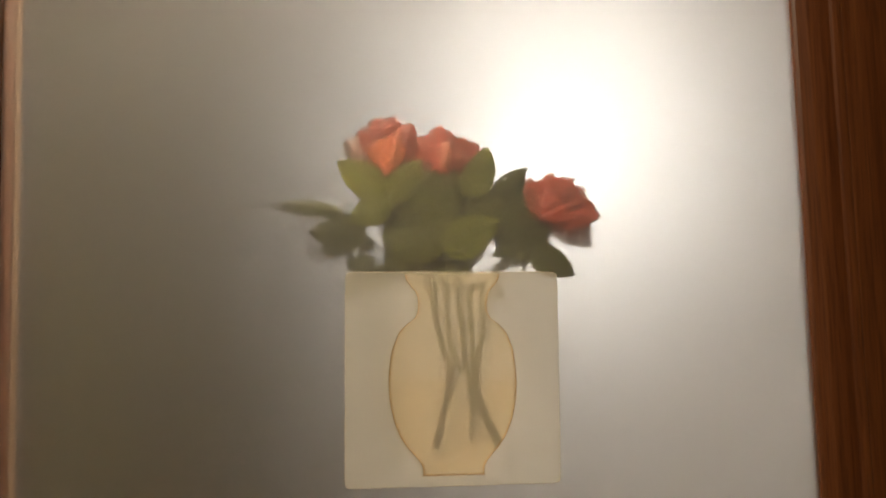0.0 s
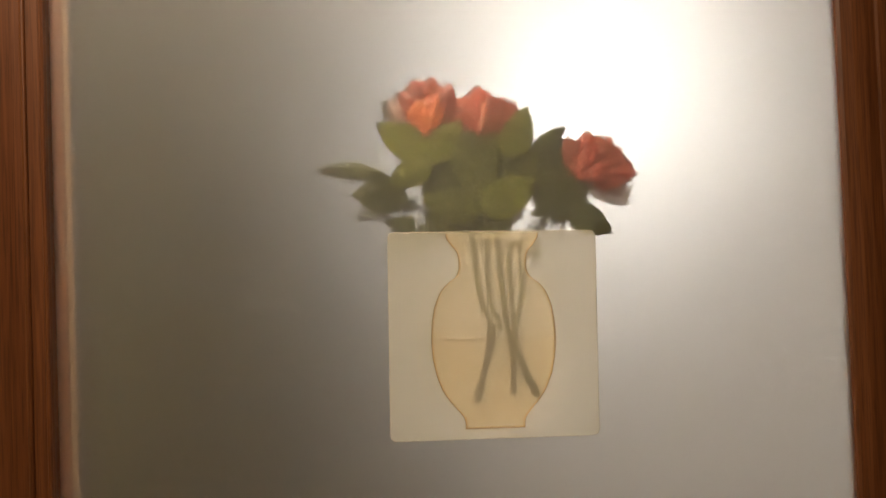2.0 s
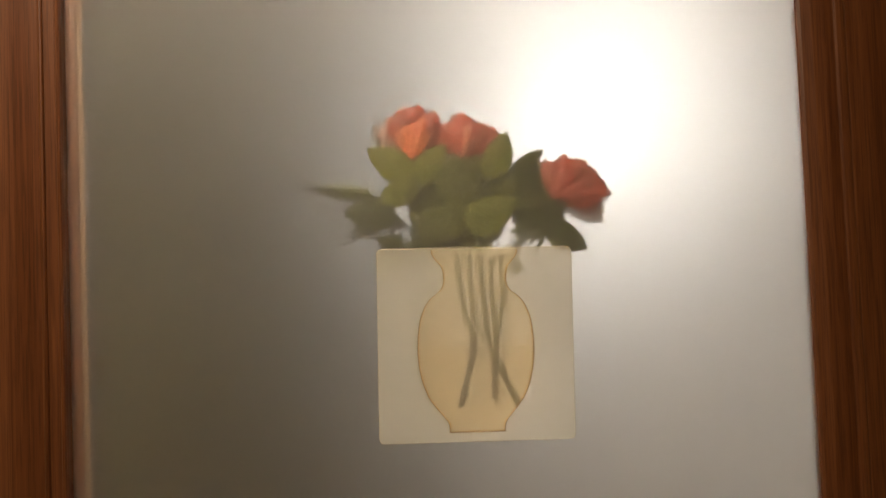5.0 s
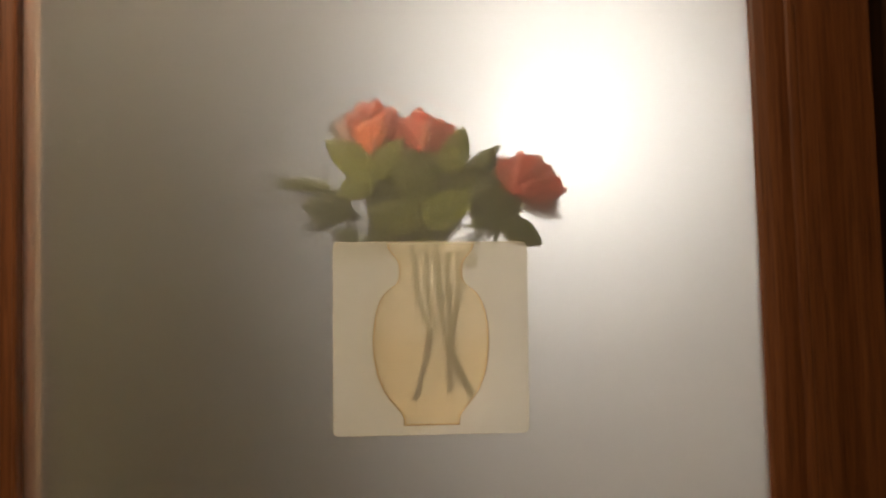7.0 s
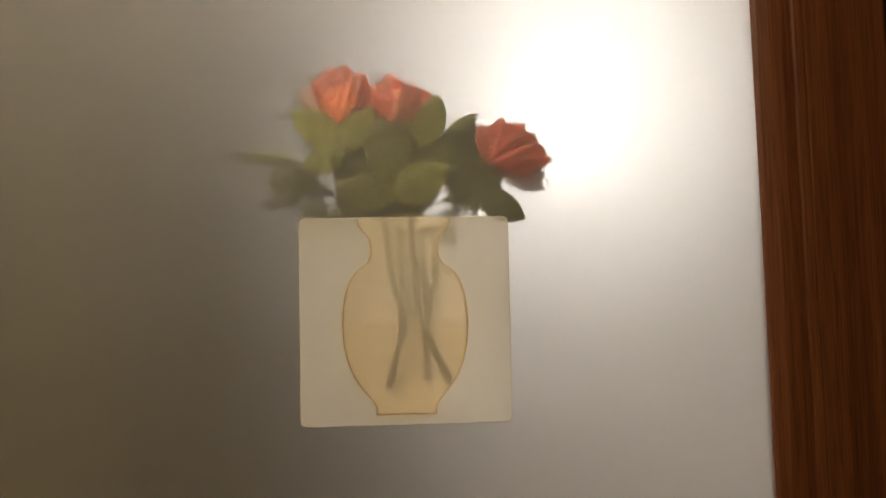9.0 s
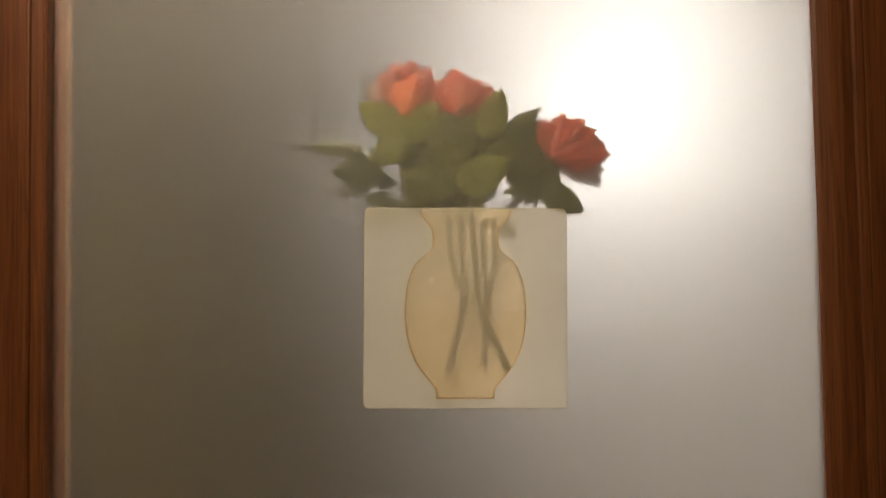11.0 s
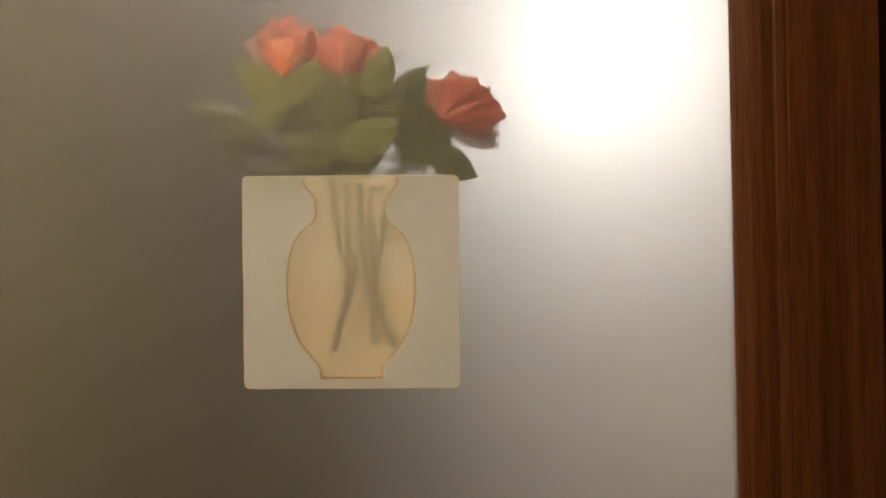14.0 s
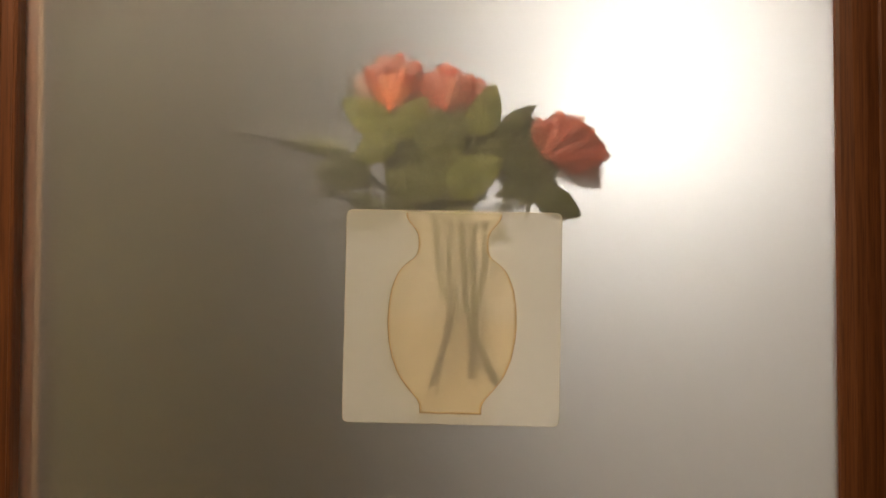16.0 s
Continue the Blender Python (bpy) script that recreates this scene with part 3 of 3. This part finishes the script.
def fan_petal(heel, tip, width, depth, tip_depth, seed, curl=0.004):
    """A broad petal with a ruffled, rolled outer edge, from its narrow heel to its tip."""
    rng = random.Random(seed)
    a, b = Vector((heel[0], depth, heel[1])), Vector((tip[0], tip_depth, tip[1]))
    along = b - a
    length = along.length
    along.normalize()
    across = along.cross(Vector((0, 1, 0))).normalized()
    out = across.cross(along)
    p1, p2, p3 = (rng.uniform(0, 6) for _ in range(3))
    bm = bmesh.new()
    rows, cols, grid = 14, 16, []
    for i in range(rows + 1):
        t = i / rows
        w = width / 2 * (0.16 + 0.84 * math.sin(min(1.0, t * 1.25) * math.pi / 2) ** 0.9)
        row = []
        for j in range(cols + 1):
            q = 2 * j / cols - 1
            top = 1 - 0.16 * abs(q) ** 4 + t * (0.045 * math.sin(4.5 * q + p1) + 0.018 * math.sin(9 * q + p2))
            side = w * q * (1 - 0.10 * max(0.0, t - 0.8) * 5 * abs(q))
            lift = 0.10 * width * q * q + curl * max(0.0, t - 0.7) ** 2 * 8 + 0.0006 * math.sin(7 * q + p3) * t
            row.append(bm.verts.new(a + along * (length * t * top) + across * side + out * lift))
        grid.append(row)
    for r0, r1 in zip(grid, grid[1:]):
        for j in range(cols):
            bm.faces.new((r0[j], r0[j + 1], r1[j + 1], r1[j]))
    return bm


def front_petals(parent, rows):
    """Rows of heel, tip, width, depth at the heel and the tip, and the petal's material."""
    for k, (heel, tip, width, depth, tip_depth, mat) in enumerate(rows):
        part("petal", fan_petal(heel, tip, width, depth, tip_depth, 31 * k + round(1000 * tip[0])), mat, parent, "", True)


rose = base("rose", (-0.0198, 0.004, 1.437), "upright orange-red rose with olive leaves", "rose", "roses in the vase")
c = bloom(rose, -0.056, 1.694, 0.0050, 0.0215, 0.045, 2, 2, 3)
front_petals(rose, [
    ((-0.066, 1.697), (-0.0865, 1.7300), 0.030, 0.0150, 0.0130, PETAL_SHADOW),
    ((-0.060, 1.693), (-0.0730, 1.7375), 0.030, 0.0052, 0.0026, PETAL),
    ((-0.059, 1.693), (-0.0570, 1.7460), 0.036, 0.0064, 0.0036, PETAL),
    ((-0.058, 1.693), (-0.0335, 1.7375), 0.026, 0.0050, 0.0030, PETAL),
    ((-0.060, 1.690), (-0.0665, 1.7270), 0.025, 0.0034, 0.0016, PETAL_ORANGE),
    ((-0.059, 1.690), (-0.0480, 1.7300), 0.023, 0.0030, 0.0014, PETAL_ORANGE),
    ((-0.060, 1.690), (-0.0575, 1.7180), 0.018, 0.0020, 0.0010, PETAL_ORANGE),
])
stem(rose, [c, (-0.045, 0.016, 1.650), (-0.018, 0.009, 1.589), (-0.016, 0.007, 1.560), (-0.0128, 0.006, 1.534), (-0.0029, 0.005, 1.509), (-0.003, 0.005, 1.500)], 0.0024)
part("cut_stem", knotty([(-0.003, 0.0052, 1.509), (-0.005, 0.0056, 1.488), (-0.0123, 0.0046, 1.4655), (-0.0165, 0.0050, 1.449), (-0.0198, 0.0050, 1.437)], [0.0034, 0.0042, 0.0031, 0.0037, 0.0032], 7), BARK, rose, "brown woody cut end", True)
add_leaf(rose, -0.0587, 1.6732, -0.1055, 1.7045, 0.0330, 0.0040, 0.0010)
add_leaf(rose, -0.0566, 1.6655, -0.0250, 1.7055, 0.0290, 0.0050, 0.0014)
add_leaf(rose, -0.0560, 1.6660, -0.0965, 1.6450, 0.0290, 0.0026, 0.0009)
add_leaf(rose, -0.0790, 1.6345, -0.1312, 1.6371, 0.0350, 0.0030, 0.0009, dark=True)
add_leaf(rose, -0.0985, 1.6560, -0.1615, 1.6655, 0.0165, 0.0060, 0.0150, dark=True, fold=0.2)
# Dark leaf fills the shaded gap between the front leaves.
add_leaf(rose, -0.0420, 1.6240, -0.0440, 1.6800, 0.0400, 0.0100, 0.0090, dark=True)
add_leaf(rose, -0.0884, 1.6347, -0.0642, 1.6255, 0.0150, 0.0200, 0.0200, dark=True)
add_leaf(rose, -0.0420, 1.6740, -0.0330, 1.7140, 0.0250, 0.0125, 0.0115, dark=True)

rose = base("rose", (0.0154, 0.004, 1.443), "open orange-red rose among olive leaves", "rose", "roses in the vase")
c = bloom(rose, -0.005, 1.686, 0.0060, 0.0225, 0.042, 8, 3, 8)
front_petals(rose, [
    ((-0.014, 1.694), (-0.0355, 1.7245), 0.026, 0.0080, 0.0060, PETAL_DEEP),
    ((0.002, 1.692), (0.0310, 1.7170), 0.026, 0.0075, 0.0050, PETAL_DEEP),
    ((-0.009, 1.688), (-0.0200, 1.7300), 0.030, 0.0055, 0.0030, PETAL),
    ((-0.008, 1.688), (-0.0055, 1.7360), 0.030, 0.0060, 0.0036, PETAL),
    ((-0.006, 1.688), (0.0120, 1.7270), 0.030, 0.0050, 0.0026, PETAL),
    ((-0.009, 1.690), (-0.0110, 1.7230), 0.024, 0.0032, 0.0020, PETAL),
    ((-0.007, 1.694), (-0.0030, 1.7225), 0.019, 0.0024, 0.0016, PETAL_PEACH),
])
stem(rose, [c, (0.000, 0.018, 1.640), (0.0061, 0.009, 1.586), (0.0076, 0.007, 1.549), (0.0095, 0.006, 1.525), (0.0110, 0.006, 1.507), (0.0165, 0.0055, 1.492)], 0.0024)
part("cut_stem", knotty([(0.0165, 0.0090, 1.494), (0.0174, 0.0090, 1.480), (0.0154, 0.0086, 1.443)], [0.0032, 0.0030, 0.0032], 14), BARK, rose, "brown woody cut end", True)
add_leaf(rose, -0.0190, 1.6940, -0.0095, 1.6235, 0.0470, 0.0022, 0.0034)
add_leaf(rose, 0.0190, 1.6690, 0.0382, 1.7172, 0.0320, 0.0040, 0.0010)
add_leaf(rose, 0.0120, 1.6520, 0.0570, 1.6720, 0.0350, 0.0095, 0.0070)
add_leaf(rose, -0.0065, 1.6180, 0.0470, 1.6465, 0.0390, 0.0016, 0.0010)
add_leaf(rose, -0.0080, 1.6220, -0.0645, 1.6290, 0.0370, 0.0014, 0.0009)
add_leaf(rose, -0.0236, 1.6040, -0.0640, 1.6370, 0.0290, 0.0085, 0.0038)
add_leaf(rose, 0.0173, 1.6700, -0.0083, 1.6960, 0.0190, 0.0068, 0.0060)
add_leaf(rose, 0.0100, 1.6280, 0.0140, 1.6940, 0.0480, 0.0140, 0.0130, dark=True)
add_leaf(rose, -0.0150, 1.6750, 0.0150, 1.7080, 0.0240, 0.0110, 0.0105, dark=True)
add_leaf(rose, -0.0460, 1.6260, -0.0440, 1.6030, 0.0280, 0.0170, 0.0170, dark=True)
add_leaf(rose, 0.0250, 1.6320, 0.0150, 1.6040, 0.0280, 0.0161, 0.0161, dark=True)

rose = base("rose", (0.0385, 0.004, 1.439), "orange-red rose drooping sideways with leaves in shaded green", "rose", "roses in the vase")
c = bloom(rose, 0.084, 1.659, 0.0060, 0.0215, 0.046, 80, 0, 14)
front_petals(rose, [
    ((0.094, 1.642), (0.1405, 1.6330), 0.024, 0.0190, 0.0200, PETAL_SHADOW),
    ((0.088, 1.645), (0.0850, 1.6865), 0.030, 0.0060, 0.0036, PETAL),
    ((0.088, 1.648), (0.1060, 1.6885), 0.030, 0.0052, 0.0030, PETAL),
    ((0.088, 1.648), (0.1230, 1.6810), 0.026, 0.0046, 0.0026, PETAL),
    ((0.088, 1.650), (0.1340, 1.6680), 0.026, 0.0052, 0.0032, PETAL),
    ((0.089, 1.650), (0.1425, 1.6545), 0.026, 0.0056, 0.0040, PETAL),
    ((0.089, 1.645), (0.1350, 1.6440), 0.022, 0.0064, 0.0070, PETAL_DEEP),
    ((0.086, 1.648), (0.1180, 1.6560), 0.026, 0.0034, 0.0030, PETAL_DEEP),
    ((0.086, 1.652), (0.1060, 1.6760), 0.022, 0.0028, 0.0022, PETAL),
])
stem(rose, [c, (0.076, 0.022, 1.632), (0.040, 0.014, 1.597), (0.0275, 0.009, 1.585), (0.0288, 0.007, 1.545), (0.0235, 0.006, 1.522), (0.019, 0.0055, 1.500)], 0.0024)
part("cut_stem", knotty([(0.019, 0.0052, 1.502), (0.0151, 0.0054, 1.491), (0.0239, 0.0045, 1.4746), (0.0310, 0.0045, 1.456), (0.0360, 0.0054, 1.446), (0.0385, 0.0050, 1.439)], [0.0032, 0.0040, 0.0031, 0.0031, 0.0041, 0.0030], 21), BARK_GREEN, rose, "green-brown woody cut end", True)
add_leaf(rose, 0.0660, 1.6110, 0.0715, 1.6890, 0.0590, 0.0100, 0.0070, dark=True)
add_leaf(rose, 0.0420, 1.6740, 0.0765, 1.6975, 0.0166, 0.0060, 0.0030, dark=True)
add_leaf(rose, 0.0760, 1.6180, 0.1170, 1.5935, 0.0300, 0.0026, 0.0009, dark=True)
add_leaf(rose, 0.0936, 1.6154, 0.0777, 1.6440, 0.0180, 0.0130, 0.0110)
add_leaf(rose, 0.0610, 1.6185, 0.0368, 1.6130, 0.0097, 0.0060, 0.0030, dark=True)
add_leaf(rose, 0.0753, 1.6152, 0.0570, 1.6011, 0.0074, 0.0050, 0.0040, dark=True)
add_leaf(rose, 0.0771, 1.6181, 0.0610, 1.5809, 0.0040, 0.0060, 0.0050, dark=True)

twig = base("rose_twig", (0.0025, 0.006, 1.505), "flowerless leafy rose twig in the vase", "twig", "twigs in the vase")
stem(twig, [(-0.055, 0.018, 1.612), (-0.020, 0.016, 1.597), (-0.0045, 0.009, 1.588), (-0.0054, 0.008, 1.560), (-0.0036, 0.007, 1.5335), (0.0025, 0.006, 1.515), (0.0060, 0.006, 1.503)], 0.0021)
add_leaf(twig, -0.0843, 1.6265, -0.1255, 1.6184, 0.0149, 0.0200, 0.0220, dark=True)
add_leaf(twig, -0.0703, 1.6044, -0.0990, 1.6112, 0.0175, 0.0070, 0.0060, dark=True)
add_leaf(twig, -0.0475, 1.6008, -0.1020, 1.5870, 0.0205, 0.0130, 0.0170, dark=True)
add_leaf(twig, -0.0499, 1.6037, -0.0694, 1.6053, 0.0069, 0.0040, 0.0030, dark=True)

twig = base("rose_twig", (0.0178, 0.006, 1.503), "flowerless leafy rose twig in the vase", "twig", "twigs in the vase")
stem(twig, [(0.060, 0.018, 1.610), (0.040, 0.016, 1.594), (0.0180, 0.009, 1.585), (0.0163, 0.008, 1.572), (0.0178, 0.007, 1.533), (0.0185, 0.006, 1.503)], 0.0021)
add_leaf(twig, 0.0280, 1.5900, 0.0510, 1.5715, 0.0200, 0.0110, 0.0090, dark=True)
add_leaf(twig, 0.0180, 1.6142, -0.0180, 1.5861, 0.0314, 0.0120, 0.0110)
# Dark leaf added to stand in for shadow under the bouquet.
add_leaf(twig, -0.0600, 1.6090, -0.0130, 1.6010, 0.0220, 0.0125, 0.0135, dark=True)
add_leaf(twig, -0.0106, 1.6209, 0.0001, 1.5880, 0.0257, 0.0150, 0.0140, dark=True)
add_leaf(twig, -0.0345, 1.5983, -0.0120, 1.5803, 0.0200, 0.0160, 0.0140, dark=True)
